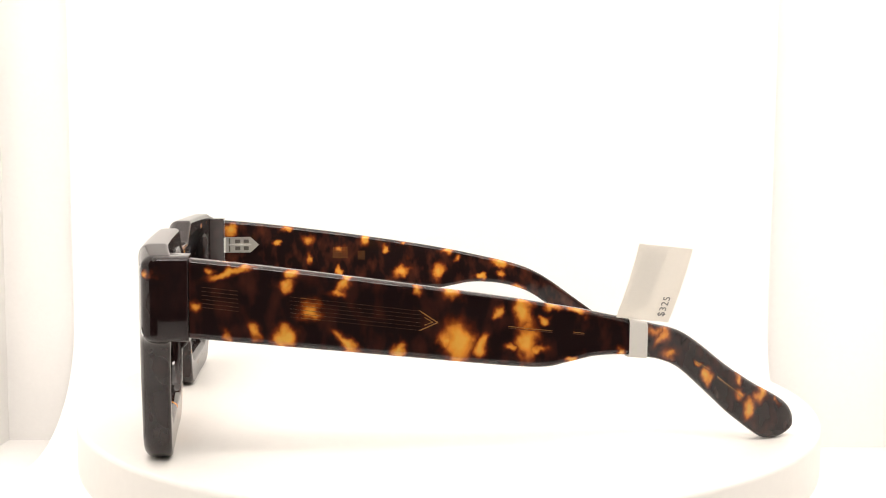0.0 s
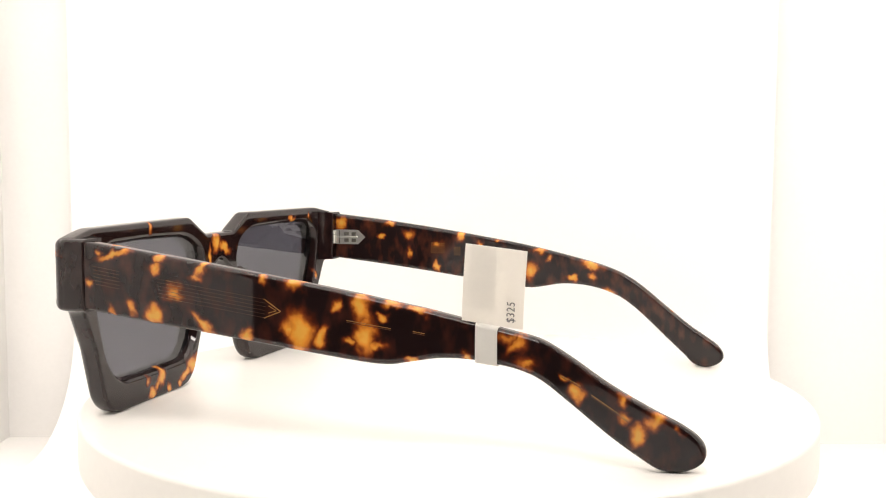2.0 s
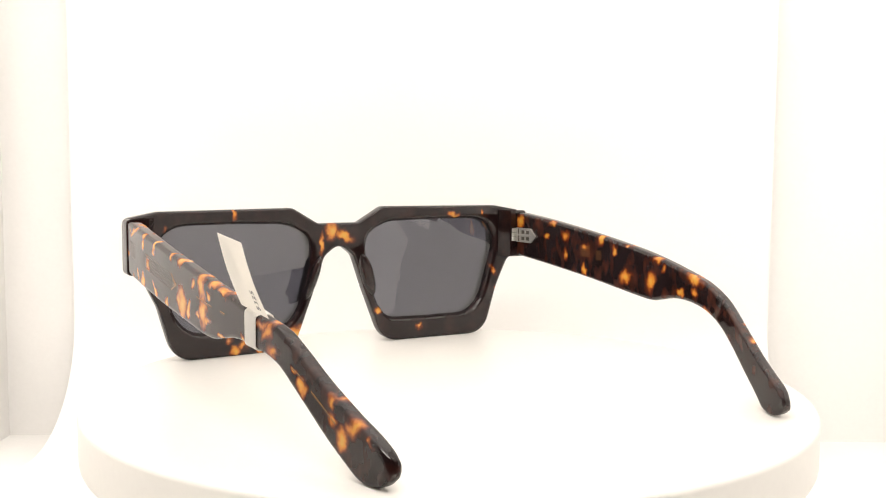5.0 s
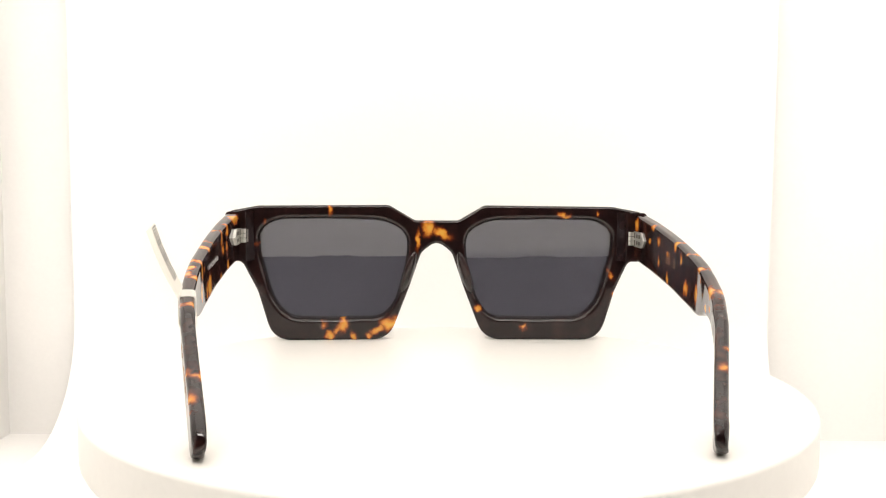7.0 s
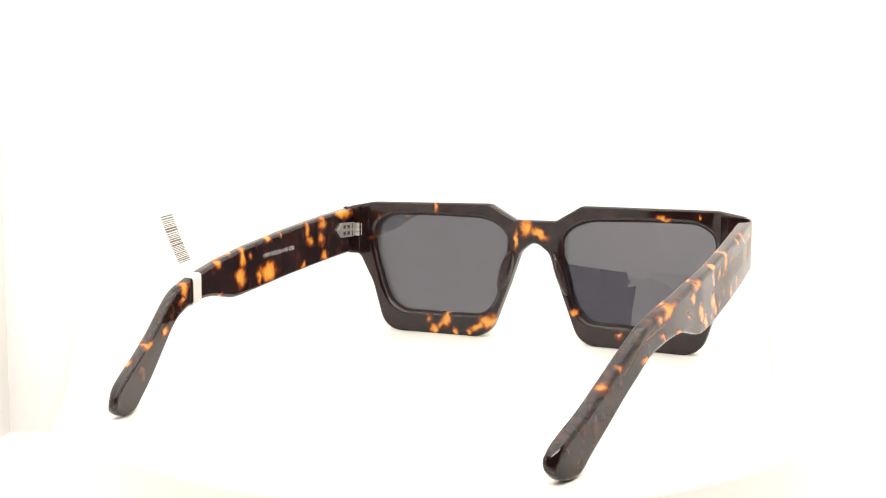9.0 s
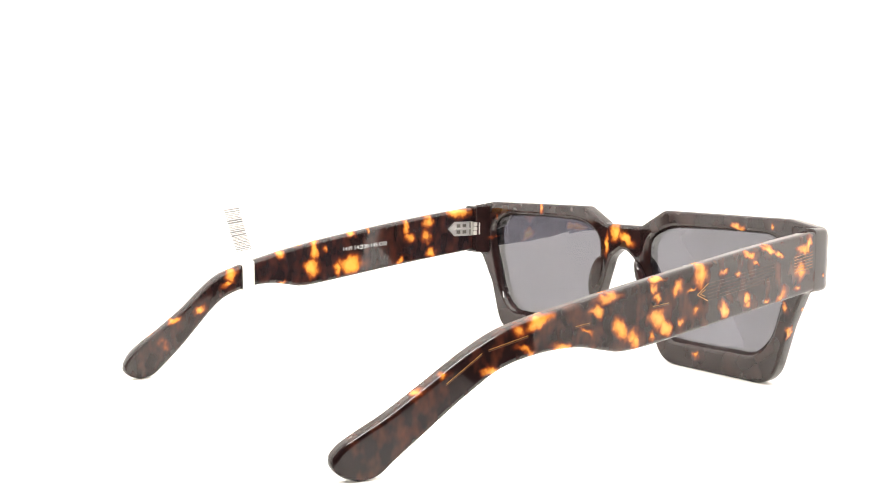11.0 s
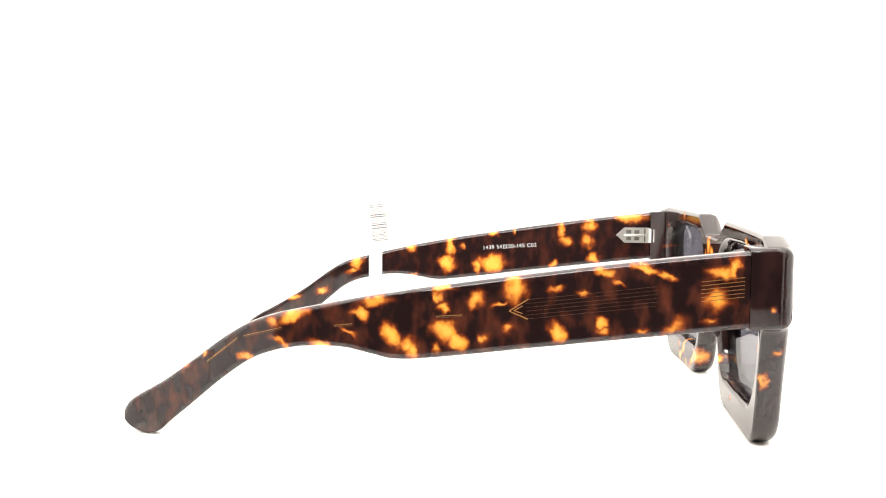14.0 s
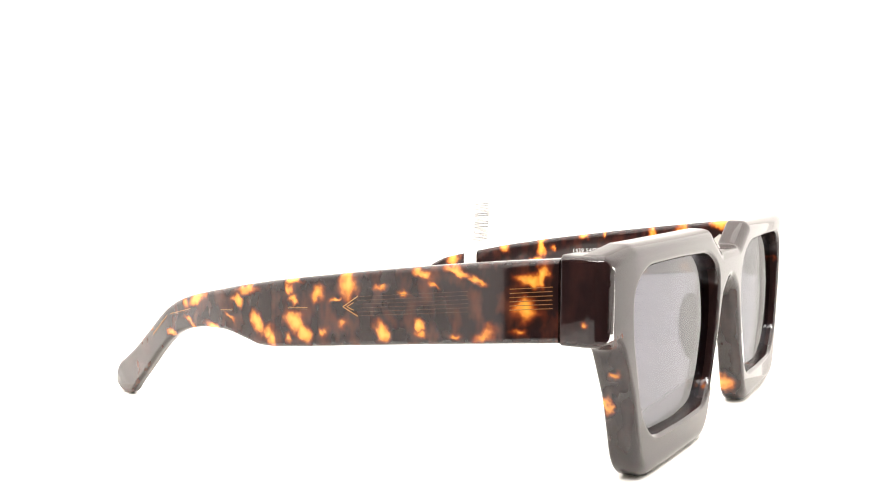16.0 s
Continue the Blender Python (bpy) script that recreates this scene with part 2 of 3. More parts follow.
RIGHT_OUT_B = [(6.4, 25.5, 2.0, 1.2, -46, 0), (3.3, 36.5, 1.7, 0.8, 3, 0.1), (2.2, 34.7, 1.5, 0.9, -64, 0.35), (3.6, 32.3, 0.9, 0.9, -43, 0.05), (1.9, 23.7, 1.4, 1.0, 88, 0.5), (10.2, 34.6, 1.4, 1.4, 31, 0), (18.3, 37.0, 2.3, 1.7, 78, -0.05), (14.9, 33.5, 2.4, 0.6, 22, 0.5), (27.0, 27.6, 1.7, 1.3, -71, 0.05), (35.9, 29.8, 1.0, 0.9, -65, 0.1), (36.6, 28.1, 1.6, 1.1, 3, 0.5), (37.0, 40.4, 2.5, 0.9, -24, 0.3), (39.2, 38.2, 1.6, 0.7, -29, 0.5), (44.3, 41.3, 3.3, 0.8, -14, 0.2)]
RIGHT_OUT_C = [(48.9, 39.9, 1.8, 0.7, -14, 0.15), (26.3, 36.9, 2.1, 0.7, 12, 0.45), (50.6, 29.5, 2.7, 1.4, 28, 0.45), (60.1, 40.8, 2.8, 1.1, 6, 0.3), (62.6, 41.7, 1.8, 0.9, -88, 0.2), (58.2, 31.0, 2.8, 1.1, 22, 0.6), (59.1, 34.7, 3.3, 2.2, 1, 0.45), (32.4, 35.6, 2.3, 0.7, 2, 0.6), (17.0, 28.4, 1.7, 1.2, 5, 0.65), (43.8, 28.6, 2.2, 0.8, 2, 0.65), (11.6, 26.1, 1.4, 1.2, 85, 0.6)]
RIGHT_IN_A = [(63.7, 41.5, 2.4, 1.9, -32, 0.1), (45.0, 41.9, 2.2, 0.8, -20, 0.3), (38.0, 38.0, 2.2, 1.9, -62, 0.4), (48.4, 37.1, 1.5, 0.8, 1, 0.3), (18.7, 38.1, 1.8, 1.1, 90, 0), (11.4, 35.0, 1.3, 1.0, 70, 0.1), (27.4, 26.8, 1.8, 1.0, 90, 0.1), (37.4, 31.2, 2.2, 1.1, -90, 0.4), (4.8, 37.3, 1.6, 0.8, 0, 0.4), (5.9, 27.1, 2.2, 1.6, -30, 0), (-6.9, 26.6, 2.6, 1.9, -71, 0.05), (-10.3, 34.3, 2.6, 1.1, -10, 0.35), (-13.3, 31.4, 1.3, 1.3, 80, 0.4), (-28.3, 30.1, 3.2, 1.3, 15, 0.1)]
RIGHT_IN_B = [(-21.5, 25.1, 1.6, 1.0, 0, 0.1), (-28.3, 26.1, 1.6, 1.3, -1, 0.3), (-34.2, 21.6, 2.2, 1.0, 30, 0.2), (27.4, 35.0, 2.2, 1.4, 1, 0.5)]
FRONT_A = [(-39.0, 1.5, 1.6, 1.6, 0, 0), (-34.8, 5.0, 1.8, 2.6, -25, 0), (-30.9, 1.2, 1.2, 1.8, 20, 0.05), (-34.4, 7.1, 1.2, 1.2, 0, 0.1), (-36.4, 3.6, 2.0, 1.2, 30, 0.1), (-41.1, 5.1, 1.4, 1.6, 0, 0.5), (-18.2, 5.7, 3.0, 2.2, 10, 0), (-22.6, 3.4, 2.8, 1.4, 35, 0.2), (-25.3, 1.3, 1.6, 1.0, 0, 0.3), (-4.8, 39.5, 1.6, 2.8, 0, 0), (-0.2, 38.0, 3.4, 1.4, -25, 0), (-8.3, 35.3, 0.8, 3.6, 0, 0.05), (-66.9, 33.4, 3.4, 0.8, 12, 0.15), (-61.7, 41.7, 0.8, 1.2, 0, 0.3), (-39.0, 45.9, 0.8, 2.2, 15, 0.15), (-73.2, 42.1, 1.2, 1.2, 30, 0.2)]
FRONT_B = [(42.9, 44.1, 2.0, 0.9, 0, 0.2), (55.2, 45.3, 0.8, 0.9, 0, 0.2), (13.3, 11.1, 1.7, 1.1, 0, 0.2), (65.5, 30.1, 3.1, 1.3, -15, 0.25), (29.7, 4.4, 1.4, 1.4, 0, 0.4), (10.5, 34.1, 1.4, 0.9, 0, 0.3), (62.6, 22.8, 2.0, 1.2, 10, 0.1, 73.8, 1.1), (60.6, 15.8, 2.0, 2.2, 10, 0.1, 71.8, 0.9), (11.9, 31.5, 1.6, 0.9, 0, 0.2, 75.0, 1.6), (16.3, 13.1, 2.2, 1.6, 0, 0.1, 75.6, 1.8), (59.5, 23.0, 0.9, 2.2, 15, 0.3), (70.0, 33.0, 1.6, 0.8, 0, 0.3, 70.5, 0.9)]

LEFT_ROWS, RIGHT_ROWS = LEFT_TEMPLE + LEFT_TIP, RIGHT_TEMPLE + RIGHT_TIP
SHELL_L = tortoise("tortoiseshell_tag_side", sided(LEFT_OUT_A + LEFT_OUT_B + LEFT_OUT_C, LEFT_ROWS, -1, False)
                   + sided(LEFT_IN_A + LEFT_IN_B, LEFT_ROWS, -1, True), "yz", (0.050, 0.012, 0.006))
SHELL_R = tortoise("tortoiseshell_bare_side", sided(RIGHT_OUT_A + RIGHT_OUT_B + RIGHT_OUT_C, RIGHT_ROWS, 1, False)
                   + sided(RIGHT_IN_A + RIGHT_IN_B, RIGHT_ROWS, 1, True), "yz", (0.095, 0.024, 0.010))
SHELL_F = tortoise("tortoiseshell_front", [f if len(f) > 6 else (*f, 71.7, 3.2) for f in FRONT_A + FRONT_B], "xz", (0.014, 0.005, 0.004))
LENS = smoked_glass("smoked_lens", (0.300, 0.300, 0.336))
STEEL = plain("nickel_silver", (0.70, 0.69, 0.65), 0.28, 0.8, 0.1, 2500.0)
GOLD = plain("brass_core", (0.46, 0.21, 0.05), 0.3, 0.3, 0.3, 2500.0)
# dark colour that stands for the shade inside the hinge's recesses
HINGE_SHADE = plain("hinge_shade", (0.16, 0.15, 0.13), 0.4, 0.6, 0.1, 2500.0)
AMBER = plain("amber_core", (0.36, 0.14, 0.03), 0.3, 0.2, 0.4, 2500.0)
DULL = plain("dull_core", (0.10, 0.036, 0.013), 0.35, 0.2, 0.3, 2500.0)
PRINT_WHITE = plain("white_print", (0.6, 0.6, 0.6), 0.6)
PRINT_BLACK = plain("black_print", (0.03, 0.03, 0.035), 0.6)
PRINT_GREY = plain("grey_print", (0.16, 0.16, 0.17), 0.6)
LABEL = plain("label_paper", (0.93, 0.91, 0.87), 0.45, 0.0, 0.03, 1200.0)
nodes, links = LABEL.node_tree.nodes, LABEL.node_tree.links
glow, blend = nodes.new("ShaderNodeBsdfTranslucent"), nodes.new("ShaderNodeMixShader")
glow.inputs["Color"].default_value = (0.95, 0.91, 0.85, 1)
blend.inputs[0].default_value = 0.4
links.new(nodes["Principled BSDF"].outputs[0], blend.inputs[1])
links.new(glow.outputs[0], blend.inputs[2])
links.new(blend.outputs[0], nodes["Material Output"].inputs["Surface"])
DISC = plain("white_lacquer", (0.86, 0.84, 0.80), 0.38, 0.0, 0.02, 500.0, 0.02)
CLOTH = plain("white_fabric", (0.93, 0.915, 0.895), 0.9, 0.0, 0.02, 700.0, 0.03)
PAPER = plain("sweep_paper", (0.91, 0.90, 0.885), 0.85, 0.0, 0.015, 600.0)
DARK = plain("dim_room", (0.13, 0.128, 0.125), 0.9, 0.0, 0.2, 30.0)


# ---- mesh helpers ----
def mesh_object(name, bm, mat, parent=None, label="", sharp=35.0):
    bmesh.ops.recalc_face_normals(bm, faces=bm.faces)
    me = bpy.data.meshes.new(name)
    bm.to_mesh(me)
    bm.free()
    me.materials.append(mat)
    me.polygons.foreach_set("use_smooth", [True] * len(me.polygons))
    me.set_sharp_from_angle(angle=radians(sharp))
    ob = new(name, me)
    if parent:
        ob.parent = parent
    if label:
        ob["label"] = label
    return ob


def part(name, bm, mat, parent, label="", sharp=35.0):
    return mesh_object(name, bm, mat, parent, label, sharp)


def box_bm(size, at=(0, 0, 0), bevel=0.0, m=Matrix()):
    bm = bmesh.new()
    bmesh.ops.create_cube(bm, size=1.0, matrix=m @ Matrix.Translation(at) @ Matrix.Diagonal((*size, 1)))
    if bevel:
        bmesh.ops.bevel(bm, geom=bm.edges[:], offset=bevel, segments=2, profile=0.5, affect="EDGES")
    return bm


def lathe_bm(profile, segments=128):
    """Turns a profile of (radius, height) round the z axis."""
    bm = bmesh.new()
    rings = []
    for r, z in profile:
        if r == 0:
            rings.append([bm.verts.new((0, 0, z))])
        else:
            rings.append([bm.verts.new((r * math.cos(2 * math.pi * k / segments), r * math.sin(2 * math.pi * k / segments), z))
                          for k in range(segments)])
    for a, b in zip(rings, rings[1:]):
        for k in range(segments):
            j = (k + 1) % segments
            quad = [a[k % len(a)], a[j % len(a)], b[j % len(b)], b[k % len(b)]]
            quad = list(dict.fromkeys(quad))
            if len(quad) > 2:
                bm.faces.new(quad)
    return bm


def spline(points, count):
    """A smooth curve through rows of numbers, sampled evenly between the rows."""
    p = np.array(points, float)
    p = np.vstack([2 * p[0] - p[1], p, 2 * p[-1] - p[-2]])
    out = []
    for s in np.linspace(0, len(points) - 1 - 1e-9, count):
        i, f = int(s), s - int(s)
        a, b, c, d = p[i:i + 4]
        out.append(0.5 * (2 * b + (c - a) * f + (2 * a - 5 * b + 4 * c - d) * f * f + (3 * b - a - 3 * c + d) * f ** 3))
    return np.array(out)


def rounded(poly, radii, steps=8):
    """A closed outline with its corners rounded by the given radii."""
    out, n = [], len(poly)
    for i in range(n):
        a, b, c = (Vector(poly[(i + k) % n]) for k in (-1, 0, 1))
        u, v = (a - b), (c - b)
        r = radii[i]
        t = min(r / max(math.tan(u.angle(v) / 2), 1e-3), 0.48 * u.length, 0.48 * v.length)
        p, q = b + u.normalized() * t, b + v.normalized() * t
        for k in range(steps + 1):
            f = k / steps
            out.append((1 - f) ** 2 * p + 2 * f * (1 - f) * b + f * f * q)
    return out


def inset(loop, d):
    """Moves a closed counter-clockwise outline inwards by d."""
    n, out = len(loop), []
    for i in range(n):
        t = (loop[(i + 1) % n] - loop[i - 1]).normalized()
        out.append(loop[i] + Vector((-t.y, t.x)) * d)
    return out


def bridge(bm, a, b):
    n = len(a)
    for k in range(n):
        bm.faces.new((a[k], a[(k + 1) % n], b[(k + 1) % n], b[k]))


def sheet_from(grid, thick):
    """A thin closed sheet from a grid of points."""
    bm = bmesh.new()
    n, m = len(grid), len(grid[0])
    sides = []
    for off in (0.5, -0.5):
        side = []
        for i in range(n):
            side.append([])
            for j in range(m):
                du = grid[min(i + 1, n - 1)][j] - grid[max(i - 1, 0)][j]
                dv = grid[i][min(j + 1, m - 1)] - grid[i][max(j - 1, 0)]
                side[-1].append(bm.verts.new(grid[i][j] + du.cross(dv).normalized() * off * thick))
        for a, b in zip(side, side[1:]):
            for j in range(m - 1):
                bm.faces.new((a[j], a[j + 1], b[j + 1], b[j]))
        sides.append(side)
    rims = [[s[0] + [r[-1] for r in s[1:]] + s[-1][-2::-1] + [r[0] for r in s[-2:0:-1]]] for s in sides]
    bridge(bm, rims[0][0], rims[1][0])
    return bm


# ---- the setting: photo box, paper sweep, dim room beyond the opening ----
def setting():
    w, back, front, low, high, th = 0.20, 0.165, -0.355, -0.062, 0.40, 0.012
    tagged(mesh_object("floor", box_bm((2 * w + 0.1, back - front + 0.08, th), (0.005, (back + front) / 2 - 0.035, low - th / 2)), CLOTH),
           "white fabric floor of a photo light box", "floor", kind="structure")
    tagged(mesh_object("wall_back", box_bm((2 * w + 0.1, th, high - low), (0.005, back + th / 2, (high + low) / 2)), CLOTH),
           "white fabric back wall of the light box", "wall", kind="structure")
    for name, x, reach in (("wall_left", -w - th / 2, 0.24), ("wall_right", w + 0.01 + th / 2, 0.19)):
        tagged(mesh_object(name, box_bm((th, back + reach, high - low), (x, (back - reach) / 2, (high + low) / 2)), CLOTH),
               "white fabric side wall of the light box", "wall", kind="structure")
    tagged(mesh_object("ceiling", box_bm((2 * w + 0.05, back - front, th), (0.005, (back + front) / 2, high + th / 2)), CLOTH),
           "white fabric roof of the light box", "ceiling", kind="structure")
    # room behind the camera
    bm = box_bm((3.4, 3.2, 2.6), (0, -0.6, 0.35))
    tagged(mesh_object("wall_room", bm, DARK), "dim grey room around the light box", "wall", kind="structure")
    # sweep: wall, bend, floor
    r = 0.05
    prof = [(0.152, z) for z in np.linspace(0.385, 0.02, 8)]
    prof += [(0.152 - r * (1 - math.cos(a)), -0.005 - r * math.sin(a)) for a in np.linspace(0, math.pi / 2, 14)]
    prof += [(y, -0.055) for y in np.linspace(0.08, -0.40, 8)]
    bm = sheet_from([[Vector((x, y, z)) for x in np.linspace(-0.164, 0.138, 6)] for y, z in prof], 0.0006)
    tagged(mesh_object("backdrop", bm, PAPER), "white paper sweep curving from wall to floor", "backdrop", kind="structure")


setting()


# ---- turntable ----
def turntable():
    base = new("turntable")
    tagged(base, "round white display turntable with a thick plate", "turntable")
    R, T, r = 98.4, 14.0, 1.2
    prof = [(0, 0), (R - r, 0)] + [(R - r + r * math.sin(a), -r + r * math.cos(a)) for a in np.linspace(0.3, math.pi / 2, 5)]
    prof += [(R, -T + 2.5)] + [(R - 2.5 + 2.5 * math.cos(a), -T + 2.5 - 2.5 * math.sin(a)) for a in np.linspace(0.3, math.pi / 2, 5)] + [(0, -T)]
    part("plate", lathe_bm([(a * MM, b * MM) for a, b in prof], 180), DISC, base, "white lacquered round plate", 30)
    prof = [(0, -T), (80, -T), (80, -T - 3), (84, -T - 6), (84, -52.5), (82, -54.2), (0, -54.2)]
    part("body", lathe_bm([(a * MM, b * MM) for a, b in prof], 96), DISC, base, "white plastic motor housing")
    return base


TABLE_AT = (-0.0003, 0.0001, 0.0)
table = turntable()


# ---- sunglasses ----
CX = -1.9


def wrap(s):
    return -2.6 * (s / 70.0) ** 2 - 1.2 * max(0.0, (abs(s) - 58.0) / 14.0) ** 2


def skew(x):
    """The front sits a little askew on the temples."""
    return 0.0125 * (x - CX)


def front_frame(parent):
    half = [(0, 42.2), (7.6, 42.2), (16.8, 47.6), (62.0, 47.3), (72.3, 45.4), (72.3, 28.7), (67.6, 28.3), (62.2, 17.5),
            (57.2, 0.0), (16.8, 0.0), (9.5, 19.0), (5.4, 31.0), (0, 34.1)]
    rad = [0, 3, 4, 10, 2.4, 1.6, 5, 14, 9.0, 9.0, 14, 5, 0]
    right = [(CX + s + (0.7 if s > 50 and z < 28 else 0.0), z) for s, z in half[1:-1]]
    left = [(CX - s, z) for s, z in reversed(half[1:-1])]
    poly, radii = left + right, list(reversed(rad[1:-1])) + rad[1:-1]
    # the arch of the bridge is one smooth corner
    poly = left + right + [(CX, 35.2)]
    radii = radii + [5.0]
    poly, radii = poly[::-1], radii[::-1]
    outer = rounded(poly, radii)
    if sum(a.x * b.y - b.x * a.y for a, b in zip(outer, outer[1:] + outer[:1])) < 0:
        outer.reverse()
    holes = []
    for sgn in (-1, 1):
        # a soft closed curve that runs through the middles of these sides
        hole = [(38, 43.6), (56, 43.4), (62.3, 39.3), (62.1, 30), (57.5, 13.2), (51.5, 7.2), (35, 6.9), (19, 7.2), (14.0, 12.8), (9.7, 28),
                (9.5, 38.3), (18, 43.1)]
        lp = rounded([(CX + sgn * s, z) for s, z in hole], [99.0] * 12, 10)
        if sum(a.x * b.y - b.x * a.y for a, b in zip(lp, lp[1:] + lp[:1])) < 0:
            lp.reverse()
        holes.append(inset(lp, 0.9))
    bm = bmesh.new()
    Y0, Y1 = 71.7, 77.7

    def ring(loop, y):
        return [bm.verts.new((p.x, y, p.y)) for p in loop]

    def walls(loop, prof, sign):
        rings = [ring(inset(loop, sign * d), y) for d, y in prof]
        for a, b in zip(rings, rings[1:]):
            bridge(bm, a, b)
        return rings[0], rings[-1]

    r1, r2 = 2.5, 0.9
    arc = [(r1 + 0.35, Y1)] + [(r1 - r1 * math.sin(a), Y1 - r1 + r1 * math.cos(a)) for a in np.linspace(0, math.pi / 2, 7)]
    arc += [(r2 - r2 * math.cos(a), Y0 + r2 - r2 * math.sin(a)) for a in np.linspace(0, math.pi / 2, 6)] + [(r2 + 0.35, Y0)]
    tops, backs = [], []
    a, b = walls(outer, arc, 1)
    tops.append(a), backs.append(b)
    for lp in holes:
        # the opening: rounded lip in front, a seat for the lens, a sloped bevel behind
        a, b = walls(lp, [(1.2, Y1), (0.9, Y1), (0.5, Y1 - 0.15), (0.15, Y1 - 0.5), (0.0, Y1 - 1.0), (0.0, Y0 + 2.4), (0.25, Y0 + 1.2), (0.9, Y0 + 0.3), (1.5, Y0), (1.8, Y0)], -1)
        tops.append(a), backs.append(b)
    for group in (tops, backs):
        edges = []
        for loop in group:
            for k in range(len(loop)):
                v, w = loop[k], loop[(k + 1) % len(loop)]
                edges.append(bm.edges.get((v, w)) or bm.edges.new((v, w)))
        bmesh.ops.triangle_fill(bm, use_beauty=True, use_dissolve=False, edges=edges)
    for x in np.linspace(-66, 66, 23):
        bmesh.ops.bisect_plane(bm, geom=bm.verts[:] + bm.edges[:] + bm.faces[:], dist=1e-5, plane_co=(CX + x, 0, 0), plane_no=(1, 0, 0))
    for v in bm.verts:
        v.co.y += wrap(v.co.x - CX) + skew(v.co.x)
        v.co *= MM
    return part("front_frame", bm, SHELL_F, parent, "glossy dark tortoiseshell acetate front", 28), holes


def end_piece(parent, sgn):
    """The block at the end of the front that carries the temple, flush with the front's side."""
    bm = bmesh.new()
    back = 64.0 if sgn < 0 else 65.8
    wide = 72.35 if sgn < 0 else 72.9
    outline = rounded([(72.4, 73.8 + sgn * 0.9), (wide, back), (wide - 7, back), (63.0, 69.5 + sgn * 0.8)], [2.6, 0.5, 0.6, 0.5], 7)
    c = sum(outline, Vector((0, 0))) / len(outline)
    rows = []
    r = 1.3
    turns = np.linspace(0, math.pi / 2, 5)
    for z, d in [(28.55 + r - r * math.sin(a), r - r * math.cos(a)) for a in turns[::-1]] + [(45.5 - r + r * math.sin(a), r - r * math.cos(a)) for a in turns]:
        rows.append([bm.verts.new(((CX + sgn * (p.x - d * (1 if p.x > c.x else 0))) * MM, (p.y - d * (1 if p.y > 71 else 0)) * MM, z * MM)) for p in outline])
    for a, b in zip(rows, rows[1:]):
        bridge(bm, a, b)
    bm.faces.new(rows[0])
    bm.faces.new(rows[-1])
    return part("end_piece", bm, SHELL_F, parent, "squared tortoiseshell end piece", 40)


def temple(parent, sgn, stations, mat, label, lean):
    rows = spline(stations, 110)
    bend = sorted(((r[0] + r[2]) / 2, r[4]) for r in stations)
    bend_y, bend_x = [q[0] for q in bend], [q[1] for q in bend]
    bm = bmesh.new()
    rings = []
    for yt, zt, yb, zb, xo, th in rows:
        top, bot = Vector((yt, zt)), Vector((yb, zb))
        h = (top - bot).length
        up = (top - bot) / h
        r = min(0.42 * th, 0.42 * h, 1.1)
        ring = []
        # a slab with rounded edges, its outer face a little crowned
        for cxs, czs, a0 in ((1, 1, 0), (-1, 1, 90), (-1, -1, 180), (1, -1, 270)):
            e = min(0.25, 0.3 * (th / 2 - r), 0.3 * (h / 2 - r))
            pts = [(cxs * (th / 2 - r) + r * math.cos(radians(a0 + 22.5 * k)), czs * (h / 2 - r) + r * math.sin(radians(a0 + 22.5 * k))) for k in range(5)]
            lead, tail = ((0, -czs * e), (-cxs * e, 0)) if a0 % 180 == 0 else ((-cxs * e, 0), (0, -czs * e))
            pts = [(pts[0][0] + lead[0], pts[0][1] + lead[1])] + pts + [(pts[-1][0] + tail[0], pts[-1][1] + tail[1])]
            for u, w in pts:
                p = (top + bot) / 2 + up * w
                p.y += lean * (0.5 - u / th) * min(1.0, (75 - yt) / 90) * min(1.0, max(0.0, zb / 20))
                x = float(np.interp(p.x, bend_y, bend_x))
                ring.append(bm.verts.new((sgn * (x - th / 2 + u) * MM, p.x * MM, p.y * MM)))
        rings.append(ring)
    for a, b in zip(rings, rings[1:]):
        bridge(bm, a, b)
    bm.faces.new(rings[0])
    bm.faces.new(rings[-1])
    return part("temple", bm, mat, parent, label, 50)


def lens(parent, loop, label):
    c = sum(loop, Vector((0, 0))) / len(loop)
    big = inset(loop, -0.5)
    bm = bmesh.new()
    sides = []
    for off in (0.0, -1.5):
        rings = []
        for f in (1.0, 0.85, 0.7, 0.55, 0.4, 0.25, 0.12):
            rings.append([])
            for p in big:
                q = c + (p - c) * f
                dx, dz = q.x - c.x, q.y - c.y
                y = 76.6 + off + skew(q.x) + wrap(q.x - CX) - dx * dx / 574 - dz * dz / 330 - 0.019 * dz
                rings[-1].append(bm.verts.new((q.x * MM, y * MM, q.y * MM)))
        for a, b in zip(rings, rings[1:]):
            bridge(bm, a, b)
        bm.faces.new(rings[-1])
        sides.append(rings[0])
    bridge(bm, sides[0], sides[1])
    ob = part("lens", bm, LENS, parent, label, 50)
    return ob


def nose_pad(parent, sgn):
    bm = bmesh.new()
    bmesh.ops.create_uvsphere(bm, u_segments=24, v_segments=14, radius=1.0,
                              matrix=pose((CX + sgn * 10.0) * MM, 71.0 * MM, 24.0 * MM, 0, sgn * -19, sgn * 25) @ Matrix.Diagonal((1.7 * MM, 2.9 * MM, 8.0 * MM, 1)))
    return part("nose_pad", bm, SHELL_F, parent, "moulded tortoiseshell nose pad", 60)


